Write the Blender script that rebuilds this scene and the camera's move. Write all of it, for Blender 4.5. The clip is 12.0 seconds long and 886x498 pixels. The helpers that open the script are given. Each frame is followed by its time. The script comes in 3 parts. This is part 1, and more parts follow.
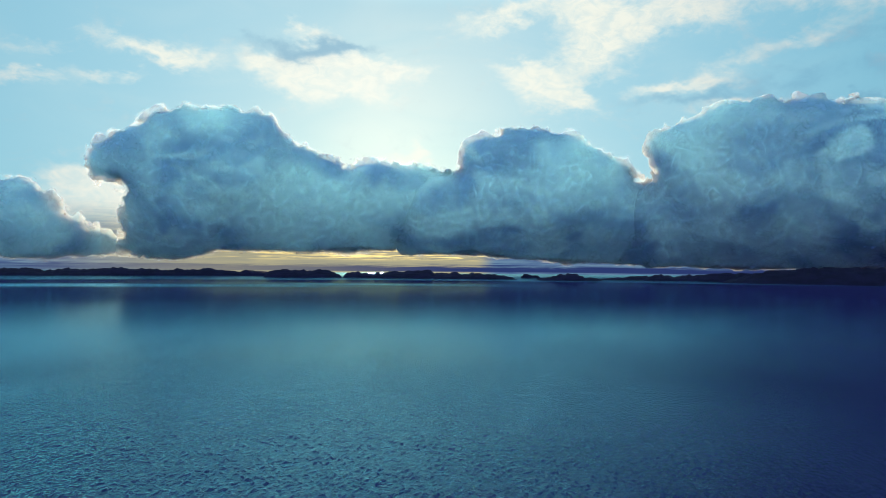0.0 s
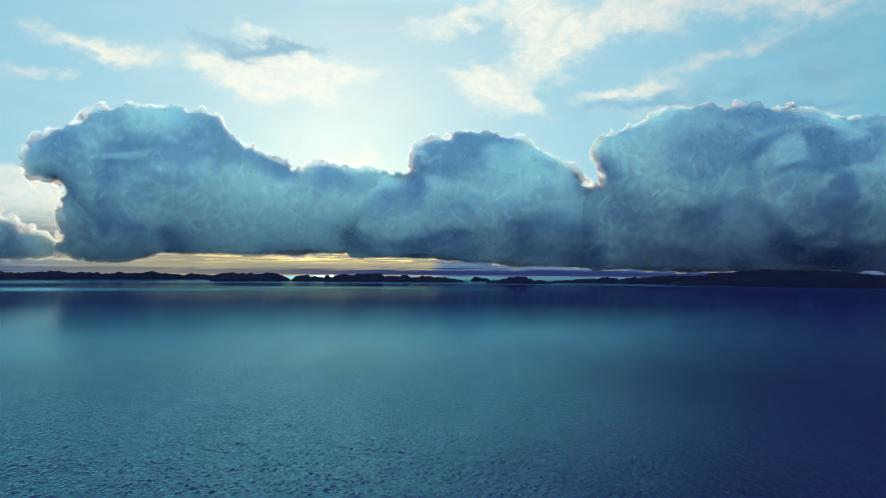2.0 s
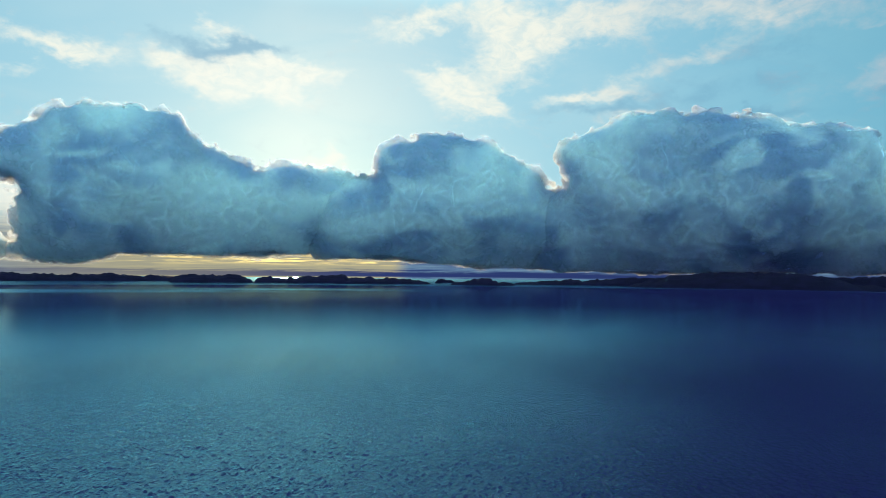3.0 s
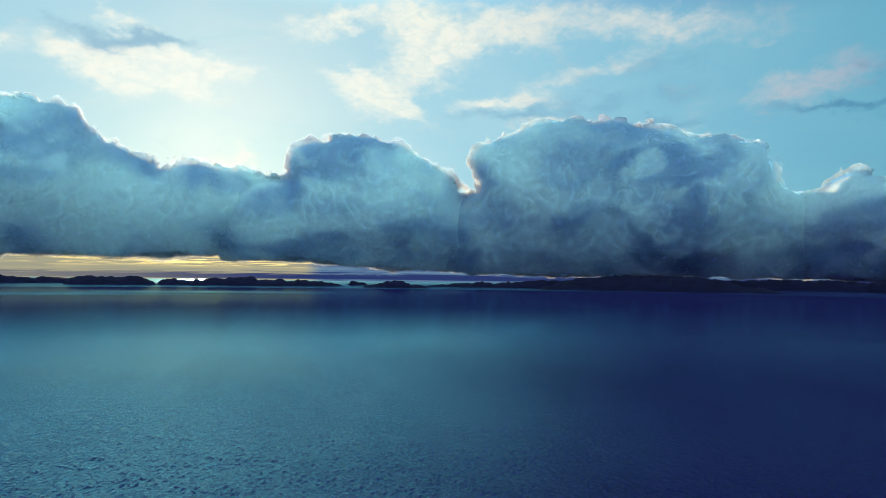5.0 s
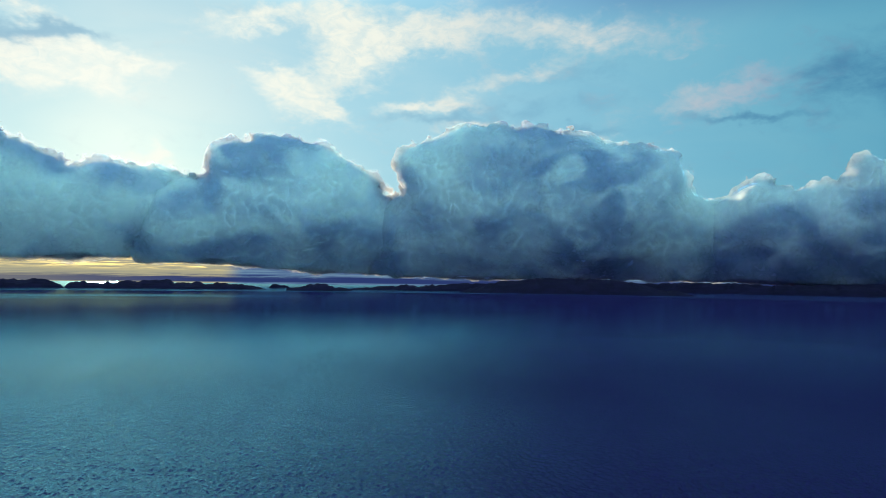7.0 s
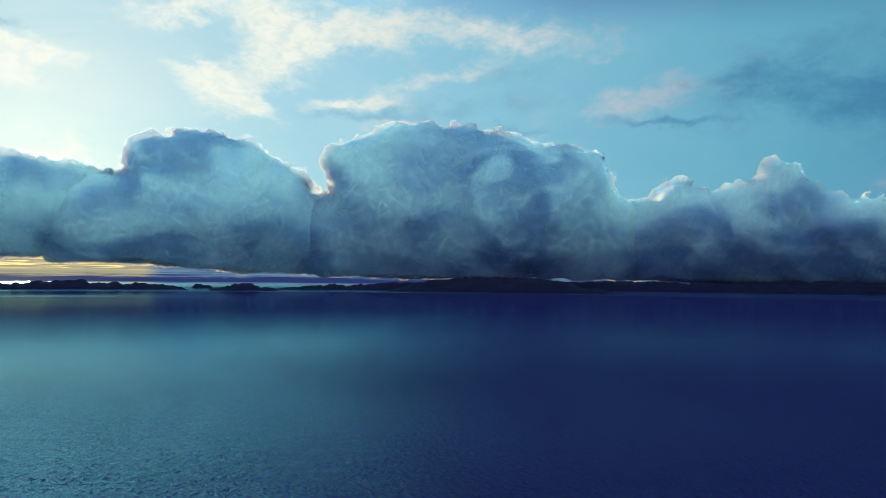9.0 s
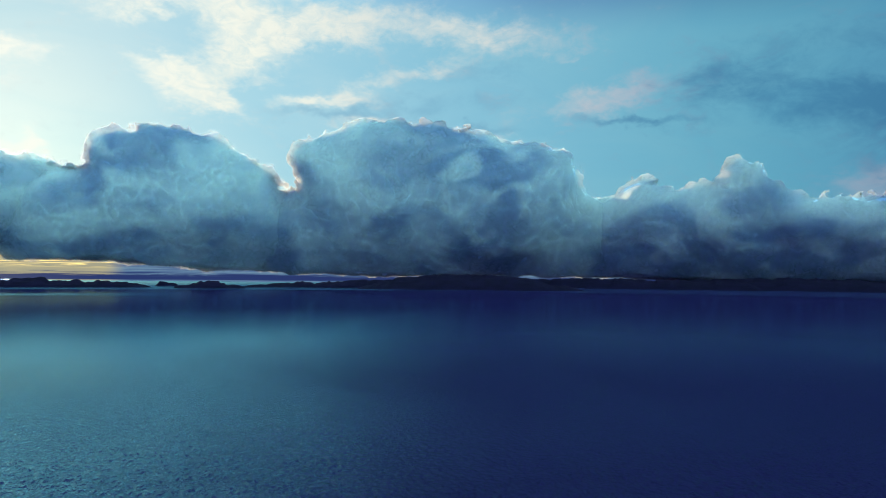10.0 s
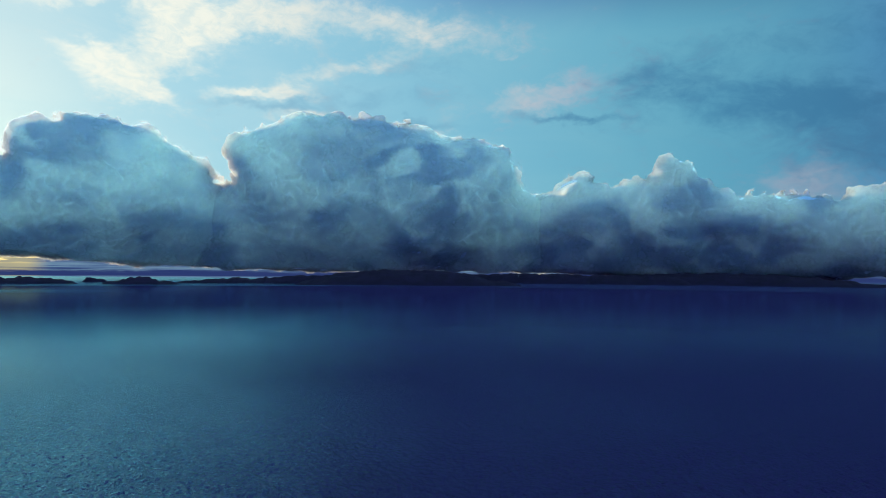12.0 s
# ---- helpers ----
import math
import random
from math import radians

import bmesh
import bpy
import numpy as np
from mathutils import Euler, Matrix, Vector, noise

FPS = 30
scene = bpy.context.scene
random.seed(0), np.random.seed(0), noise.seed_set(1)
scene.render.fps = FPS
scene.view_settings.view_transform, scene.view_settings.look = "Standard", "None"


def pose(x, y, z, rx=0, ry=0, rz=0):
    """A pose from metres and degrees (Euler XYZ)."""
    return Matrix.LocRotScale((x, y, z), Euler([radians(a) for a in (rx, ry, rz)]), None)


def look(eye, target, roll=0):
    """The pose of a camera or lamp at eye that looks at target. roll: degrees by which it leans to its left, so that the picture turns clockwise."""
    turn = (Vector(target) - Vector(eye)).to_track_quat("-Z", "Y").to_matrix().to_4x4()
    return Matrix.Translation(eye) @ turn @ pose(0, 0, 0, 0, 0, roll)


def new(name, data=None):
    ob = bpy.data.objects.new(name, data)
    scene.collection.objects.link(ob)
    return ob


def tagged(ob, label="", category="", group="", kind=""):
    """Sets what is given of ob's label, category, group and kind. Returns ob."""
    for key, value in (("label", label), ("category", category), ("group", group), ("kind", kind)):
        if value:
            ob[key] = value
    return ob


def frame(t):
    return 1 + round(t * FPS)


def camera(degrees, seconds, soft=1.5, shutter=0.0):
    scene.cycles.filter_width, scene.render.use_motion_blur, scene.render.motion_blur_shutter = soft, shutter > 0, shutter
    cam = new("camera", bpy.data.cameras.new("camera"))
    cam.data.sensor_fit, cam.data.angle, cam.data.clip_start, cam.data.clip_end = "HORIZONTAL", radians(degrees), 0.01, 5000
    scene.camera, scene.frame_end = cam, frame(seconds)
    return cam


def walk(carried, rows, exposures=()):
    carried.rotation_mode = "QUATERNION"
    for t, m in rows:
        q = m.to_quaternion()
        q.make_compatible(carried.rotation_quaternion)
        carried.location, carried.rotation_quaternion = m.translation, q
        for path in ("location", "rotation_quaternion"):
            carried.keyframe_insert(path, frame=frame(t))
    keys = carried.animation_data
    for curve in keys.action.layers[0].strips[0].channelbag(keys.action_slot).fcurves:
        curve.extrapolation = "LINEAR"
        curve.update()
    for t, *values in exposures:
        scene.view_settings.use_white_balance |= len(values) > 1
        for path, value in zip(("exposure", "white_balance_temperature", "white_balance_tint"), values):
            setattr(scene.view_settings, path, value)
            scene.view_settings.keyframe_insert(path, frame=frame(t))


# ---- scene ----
# A drone hangs over a sound at dusk and turns slowly to its right, past a bank of cumulus behind low islands.
EYE = 60.0                      # height of the drone over the water
cam = camera(64.49, 12.0, soft=0.8)
# seconds, bearing (clockwise from north, +y), degrees up, degrees of lean to the left
ROWS = [
    (0.0, 0.00, 1.30, 0.51),
    (0.5, 0.86, 1.39, 0.37),
    (1.0, 1.81, 1.46, 0.35),
    (1.5, 2.83, 1.51, 0.38),
    (2.0, 4.05, 1.58, 0.44),
    (2.5, 5.43, 1.67, 0.48),
    (3.0, 6.93, 1.75, 0.55),
    (5.0, 14.01, 2.02, 0.73),
    (5.5, 15.61, 2.06, 0.80),
    (6.0, 17.13, 2.10, 0.80),
    (6.5, 18.59, 2.23, 0.88),
    (7.0, 20.17, 2.34, 0.80),
    (9.0, 25.97, 2.33, 0.62),
    (9.5, 27.23, 2.22, 0.66),
    (10.0, 28.51, 2.14, 0.57),
    (10.5, 29.76, 2.04, 0.52),
    (11.0, 31.05, 1.95, 0.47),
    (11.5, 32.28, 1.89, 0.47),
    (12.0, 33.45, 1.81, 0.51),
]


def toward(bearing, up):
    """The direction of a bearing and an elevation in degrees."""
    b, e = radians(bearing), radians(up)
    return Vector((math.sin(b) * math.cos(e), math.cos(b) * math.cos(e), math.sin(e)))


EYE_AT = Vector((0, 0, EYE))
walk(cam, [(t, look(EYE_AT, EYE_AT + toward(b, up), lean)) for t, b, up, lean in ROWS], [(0.0, 1.3, 5500.0, 10.0), (12.0, 1.3, 5500.0, 10.0)])

# ---- light ----
SUN_BEARING, SUN_UP = -4.4, 7.0
sun = new("sun", bpy.data.lights.new("sun", "SUN"))
sun.data.energy, sun.data.angle, sun.data.color = 5.6, radians(0.6), (1.0, 0.80, 0.52)
sun.matrix_world = look((0, 0, 3000), Vector((0, 0, 3000)) - toward(SUN_BEARING, SUN_UP))


class Nodes:
    """Shortcuts for building a node tree."""

    def __init__(self, tree):
        self.tree = tree

    def add(self, kind, **inputs):
        node = self.tree.nodes.new(kind)
        for key, value in inputs.items():
            self.put(node.inputs[key.replace("_", " ")], value)
        return node

    def put(self, socket, value):
        if isinstance(value, bpy.types.NodeSocket):
            self.tree.links.new(value, socket)
        else:
            socket.default_value = value

    def math(self, op, a, b=0.0, c=0.0, clamp=False):
        node = self.tree.nodes.new("ShaderNodeMath")
        node.operation, node.use_clamp = op, clamp
        for socket, value in zip(node.inputs, (a, b, c)):
            self.put(socket, value)
        return node.outputs[0]

    def vec(self, op, a, b=(0, 0, 0), scale=None):
        node = self.tree.nodes.new("ShaderNodeVectorMath")
        node.operation = op
        self.put(node.inputs[0], a)
        self.put(node.inputs[1], b)
        if scale is not None:
            self.put(node.inputs["Scale"], scale)
        return node.outputs["Value"] if op in ("DOT_PRODUCT", "LENGTH") else node.outputs[0]

    def span(self, value, a, b, c=0.0, d=1.0, smooth=True):
        node = self.tree.nodes.new("ShaderNodeMapRange")
        node.interpolation_type = "SMOOTHSTEP" if smooth else "LINEAR"
        for socket, v in zip(node.inputs, (value, a, b, c, d)):
            self.put(socket, v)
        return node.outputs[0]

    def ramp(self, value, stops, mode="EASE"):
        node = self.tree.nodes.new("ShaderNodeValToRGB")
        node.color_ramp.interpolation = mode
        for i, (at, colour) in enumerate(stops):
            e = node.color_ramp.elements[i] if i < 2 else node.color_ramp.elements.new(at)
            e.position, e.color = at, (*colour, 1)
        self.put(node.inputs[0], value)
        return node.outputs[0]

    def mix(self, factor, a, b, blend="MIX"):
        node = self.tree.nodes.new("ShaderNodeMix")
        node.data_type, node.blend_type, node.clamp_factor = "RGBA", blend, True
        self.put(node.inputs[0], factor)
        self.put(node.inputs[6], a if isinstance(a, bpy.types.NodeSocket) else (*a, 1))
        self.put(node.inputs[7], b if isinstance(b, bpy.types.NodeSocket) else (*b, 1))
        return node.outputs[2]

    def noise(self, vector, scale, detail=4.0, rough=0.55, warp=0.0, lacun=2.0, dims="3D"):
        node = self.tree.nodes.new("ShaderNodeTexNoise")
        node.noise_dimensions = dims
        for key, v in (("Vector", vector), ("Scale", scale), ("Detail", detail), ("Roughness", rough), ("Distortion", warp), ("Lacunarity", lacun)):
            self.put(node.inputs[key], v)
        return node.outputs[0]

    def out(self, socket, kind="ShaderNodeOutputMaterial", name="Surface"):
        self.tree.links.new(socket, self.tree.nodes.new(kind).inputs[name])


# ---- sky: clear evening air, a glow round the hidden sun, thin high cloud ----
world = bpy.data.worlds.new("evening_sky")
scene.world = world
scene.cycles.transparent_max_bounces = 24     # many thin veils of mist lie one behind another
world.use_nodes = True
world.node_tree.nodes.clear()
w = Nodes(world.node_tree)
ray = w.add("ShaderNodeTexCoord").outputs["Generated"]
ray = w.vec("NORMALIZE", ray)
parts_of_ray = w.add("ShaderNodeSeparateXYZ", Vector=ray).outputs
bearing = w.math("DEGREES", w.math("ARCTAN2", parts_of_ray[0], parts_of_ray[1]))
height = w.math("DEGREES", w.math("ARCSINE", parts_of_ray[2]))
from_sun = w.math("DEGREES", w.math("ARCCOSINE", w.vec("DOT_PRODUCT", ray, toward(SUN_BEARING, SUN_UP + 3))))

air = w.add("ShaderNodeTexSky")
air.sky_type, air.sun_disc = "NISHITA", False
air.sun_elevation, air.sun_rotation = radians(SUN_UP), radians(SUN_BEARING)
lifted = w.vec("NORMALIZE", w.vec("MAXIMUM", ray, (-2, -2, 0.02)))
w.put(air.inputs["Vector"], lifted)
# the last stop, behind the drone, is an added blue fill for cloud undersides
veil = w.ramp(w.math("DIVIDE", from_sun, 90.0), [
    (0.00, (0.78, 0.82, 0.70)), (0.06, (0.67, 0.77, 0.68)), (0.13, (0.51, 0.69, 0.67)), (0.22, (0.44, 0.66, 0.66)), (0.36, (0.31, 0.56, 0.60)),
    (0.52, (0.19, 0.45, 0.51)), (0.68, (0.13, 0.36, 0.43)), (0.82, (0.07, 0.19, 0.34)), (1.00, (0.16, 0.21, 0.82))], "B_SPLINE")
# the air is thicker in places
haze = w.noise(w.add("ShaderNodeCombineXYZ", X=w.math("MULTIPLY", bearing, 0.35), Y=height, Z=7.0).outputs[0], 0.22, 4.0, 0.5, 0.8)
veil = w.mix(w.span(haze, 0.35, 0.7, 0.0, 0.35), veil, w.mix(1.0, veil, (1.35, 1.12, 1.02), "MULTIPLY"))
# above the view: added unseen bands that streak the sea, bright sunward, dark away
to_right = w.span(bearing, -5.0, 45.0)
water_bands = w.ramp(w.span(bearing, -40.0, 60.0, 0.0, 1.0, False), [(0.06, (0.85, 1.22, 1.12)), (0.16, (0.34, 0.56, 0.62)), (0.26, (0.38, 0.62, 0.68)), (0.36, (1.30, 1.85, 1.52)), (0.46, (1.15, 1.65, 1.42)), (0.57, (0.50, 0.82, 0.88)), (0.68, (0.19, 0.34, 0.52)), (0.78, (0.09, 0.15, 0.34)), (1.0, (0.02, 0.035, 0.13))])
water_bands = w.mix(w.span(height, 38.0, 60.0), water_bands, (0.10, 0.20, 0.30))
above = w.span(w.math("ADD", height, w.math("MULTIPLY", to_right, 2.0)), 20.0, 27.0)
veil = w.mix(w.math("MULTIPLY", above, w.span(from_sun, 80.0, 105.0, 1.0, 0.0)), veil, water_bands)
# added fill: an unseen bright patch high behind the drone lights the clouds' faces
from_fill = w.math("DEGREES", w.math("ARCCOSINE", w.vec("DOT_PRODUCT", ray, toward(170.0, 48.0))))
veil = w.mix(w.span(from_fill, 20.0, 42.0, 1.0, 0.0), veil, (1.66, 3.60, 3.20))
sky = w.mix(0.10, veil, w.mix(1.0, air.outputs[0], (0.06, 0.10, 0.11), "MULTIPLY"))

# thin high cloud: bearing, height, half width, half height, slope of the streak, thickness
HIGH_CLOUDS = [
    (-24.8, 4.6, 2.0, 1.8, -0.4, 1.5), (-27.6, 5.6, 2.0, 1.0, -0.2, 1.3), (-28.6, 3.9, 1.6, 0.7, 0.0, 1.0),
    (-9.4, 14.6, 4.2, 1.5, -0.06, 1.75), (-5.2, 15.3, 3.0, 0.7, -0.10, 1.1), (-13.6, 15.4, 3.2, 0.8, -0.22, 1.0), (-10.7, 18.1, 1.6, 0.45, 0.0, 0.9),
    (-23.0, 15.5, 3.6, 0.7, -0.08, 0.95), (-20.6, 14.9, 1.8, 0.6, -0.2, 0.7), (-31.0, 13.1, 3.0, 0.45, 0.0, 0.8), (-31.4, 14.8, 2.0, 0.4, 0.0, 0.5), (-25.2, 13.7, 2.6, 0.4, -0.1, 0.6),
    (7.9, 14.4, 2.2, 1.3, -0.20, 1.75), (10.8, 13.2, 1.6, 0.6, -0.30, 1.1), (6.6, 15.6, 1.2, 0.6, 0.0, 0.7),
    (12.2, 17.2, 2.3, 2.2, 0.3, 1.25), (11.2, 20.5, 2.0, 1.6, 0.0, 1.0), (17.8, 19.0, 5.5, 1.3, 0.05, 1.2), (20.5, 20.6, 5.0, 1.0, 0.0, 0.8), (5.2, 19.6, 3.4, 0.8, 0.22, 1.1),
    (18.9, 13.7, 3.0, 0.55, 0.03, 1.15), (26.4, 16.1, 3.2, 0.6, 0.20, 0.7), (22.5, 14.9, 2.6, 0.5, 0.1, 0.5),
    (42.6, 14.2, 4.4, 1.1, 0.20, 1.2), (61.0, 6.8, 3.4, 1.9, 0.15, 1.1), (33.1, 18.6, 5.0, 0.9, 0.0, 1.0), (37.5, 17.3, 3.0, 0.5, 0.1, 0.5), (29.0, 19.8, 3.0, 0.8, 0.0, 0.6),
    (24.0, 11.9, 4.0, 0.45, -0.03, 1.1), (30.0, 11.3, 3.5, 0.35, -0.06, 0.8), (-2.3, 9.2, 0.7, 0.7, 0.4, 1.1), (-3.6, 8.2, 1.6, 0.5, 0.2, 1.0),
]
# the same for thicker grey cloud, seen from its shaded side
GREY_CLOUDS = [
    (-12.0, 16.9, 3.8, 0.75, 0.0, 1.25), (-7.6, 17.0, 2.4, 0.5, -0.1, 0.8), (51.0, 14.4, 4.6, 1.5, 0.0, 1.0), (60.6, 12.2, 5.5, 1.7, -0.05, 1.5), (64.0, 8.6, 4.5, 1.6, 0.0, 1.0), (43.6, 12.0, 3.6, 0.4, -0.08, 1.1),
    (29.5, 11.9, 5.0, 0.4, -0.05, 1.0), (58.0, 17.0, 6.0, 0.9, 0.0, 0.5), (28.0, 13.8, 6.0, 0.8, 0.10, 0.6), (19.5, 12.6, 3.5, 0.5, 0.0, 0.7), (70.0, 17.0, 6.0, 4.0, 0.0, 0.8), (32.0, 16.2, 5.0, 0.6, 0.1, 0.5),
]
drift = w.add("ShaderNodeCombineXYZ", X=w.math("MULTIPLY", bearing, 0.6), Y=height, Z=0.0).outputs[0]
fray = w.math("ADD", w.math("MULTIPLY", w.noise(drift, 0.40, 7.0, 0.6, 1.0), 0.66), w.math("MULTIPLY", w.noise(drift, 1.3, 7.0, 0.62, 1.0), 0.34))


# the wind has drawn every patch out of its round shape
blown_b = w.math("MULTIPLY_ADD", w.math("SUBTRACT", w.noise(drift, 0.35, 3.0, 0.6), 0.5), 7.0, bearing)
blown_h = w.math("MULTIPLY_ADD", w.math("SUBTRACT", w.noise(w.vec("ADD", drift, (40.0, 9.0, 3.0)), 0.45, 4.0, 0.6), 0.5), 3.6, height)


def thin_cloud(patches, low, high):
    total = 0.0
    for b, h, half_b, half_h, slope, thick in patches:
        db = w.math("SUBTRACT", blown_b, b)
        dh = w.math("SUBTRACT", w.math("SUBTRACT", blown_h, h), w.math("MULTIPLY", db, slope))
        r = w.math("ADD", w.math("POWER", w.math("ABSOLUTE", w.math("DIVIDE", db, half_b)), 2.0), w.math("POWER", w.math("ABSOLUTE", w.math("DIVIDE", dh, half_h)), 2.0))
        total = w.math("ADD", total, w.math("MULTIPLY", w.math("EXPONENT", w.math("MULTIPLY", r, -0.8)), thick))
    return w.span(w.math("ADD", total, w.math("MULTIPLY", w.math("SUBTRACT", fray, 0.5), 2.3)), low, high)


lit = w.ramp(w.math("DIVIDE", from_sun, 90.0), [
    (0.0, (1.08, 0.99, 0.74)), (0.2, (1.0, 0.92, 0.68)), (0.35, (0.78, 0.75, 0.60)), (0.55, (0.42, 0.47, 0.48)), (1.0, (0.06, 0.14, 0.24))])
grey = w.ramp(w.math("DIVIDE", from_sun, 90.0), [(0.0, (0.36, 0.52, 0.55)), (0.35, (0.20, 0.38, 0.46)), (0.6, (0.07, 0.21, 0.32)), (1.0, (0.03, 0.09, 0.18))])
body = w.span(w.noise(drift, 1.1, 6.0, 0.6, 0.8), 0.3, 0.65, 0.60, 1.0)
sky = w.mix(w.math("MULTIPLY", thin_cloud(HIGH_CLOUDS, 0.05, 1.25), body), sky, lit)
sky = w.mix(w.math("MULTIPLY", thin_cloud(GREY_CLOUDS, 0.0, 1.5), 0.85), sky, grey)

# low air over the horizon: gold under the sun, lilac grey away from it, in flat streaks
streaks = w.noise(w.add("ShaderNodeCombineXYZ", X=w.math("MULTIPLY", bearing, 0.10), Y=w.math("MULTIPLY", height, 3.0), Z=3.0).outputs[0], 1.7, 8.0, 0.68, 0.8)
gold = w.math("MULTIPLY", w.span(bearing, -34.0, -16.0), w.span(bearing, 2.6, 4.4, 1.0, 0.0))
blaze = w.math("MULTIPLY", w.span(streaks, 0.46, 0.60), w.math("MULTIPLY", w.span(height, 0.25, 0.60), w.span(bearing, -17.0, -10.0, 0.35, 1.0)))
low = w.mix(gold, w.mix(w.span(streaks, 0.35, 0.65), (0.06, 0.10, 0.21), (0.18, 0.27, 0.33)), w.mix(blaze, w.mix(streaks, (0.22, 0.23, 0.20), (0.66, 0.52, 0.22)), (1.6, 1.12, 0.32)))
sky = w.mix(w.span(height, 1.6, 5.0, 1.0, 0.0), sky, low)
# a far flat bank lies on the horizon
rim_of_bank = w.math("ADD", height, w.math("MULTIPLY", w.math("SUBTRACT", streaks, 0.5), 0.9))
sky = w.mix(w.math("MULTIPLY", w.span(rim_of_bank, -0.25, 0.05, 1.0, 0.0), w.math("MULTIPLY", w.span(bearing, -22.0, 4.0, 0.45, 1.0), w.span(height, -0.62, -0.50))), sky, (0.028, 0.042, 0.13))
back = w.add("ShaderNodeBackground", Color=sky, Strength=0.406)
w.out(back.outputs[0], "ShaderNodeOutputWorld")


# ---- materials ----
def material(name):
    m = bpy.data.materials.new(name)
    m.use_nodes = True
    m.node_tree.nodes.clear()
    return m, Nodes(m.node_tree)


def cloud_shading(n, at):
    """Soft light and dark patches put into the colour for shading between billows."""
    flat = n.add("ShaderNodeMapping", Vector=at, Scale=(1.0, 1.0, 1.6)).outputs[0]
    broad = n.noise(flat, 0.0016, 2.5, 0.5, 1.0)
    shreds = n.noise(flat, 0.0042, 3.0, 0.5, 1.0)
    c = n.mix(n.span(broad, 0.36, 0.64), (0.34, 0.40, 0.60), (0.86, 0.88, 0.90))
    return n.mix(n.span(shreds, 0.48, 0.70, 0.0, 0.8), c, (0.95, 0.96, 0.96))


def cloud_core():
    m, n = material("cloud_core")
    at = n.add("ShaderNodeNewGeometry").outputs["Position"]
    n.out(n.add("ShaderNodeBsdfDiffuse", Color=cloud_shading(n, at), Roughness=0.0).outputs[0])
    return m


def cloud_mist(name, low, high, scale, first=0.34, last=0.66):
    """Thin drops: part clear, part lit from either side."""
    m, n = material(name)
    at = n.add("ShaderNodeNewGeometry").outputs["Position"]
    a = n.span(n.noise(at, scale, 6.0, 0.6), first, last, low, high)
    tone = cloud_shading(n, at)
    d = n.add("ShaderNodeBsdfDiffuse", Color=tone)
    t = n.add("ShaderNodeBsdfTranslucent", Color=(0.95, 0.88, 0.72, 1))
    both = n.add("ShaderNodeMixShader", Fac=0.45)
    n.put(both.inputs[1], d.outputs[0]), n.put(both.inputs[2], t.outputs[0])
    clear = n.add("ShaderNodeBsdfTransparent")
    mixed = n.add("ShaderNodeMixShader", Fac=a)
    n.put(mixed.inputs[1], clear.outputs[0]), n.put(mixed.inputs[2], both.outputs[0])
    n.out(mixed.outputs[0])
    return m


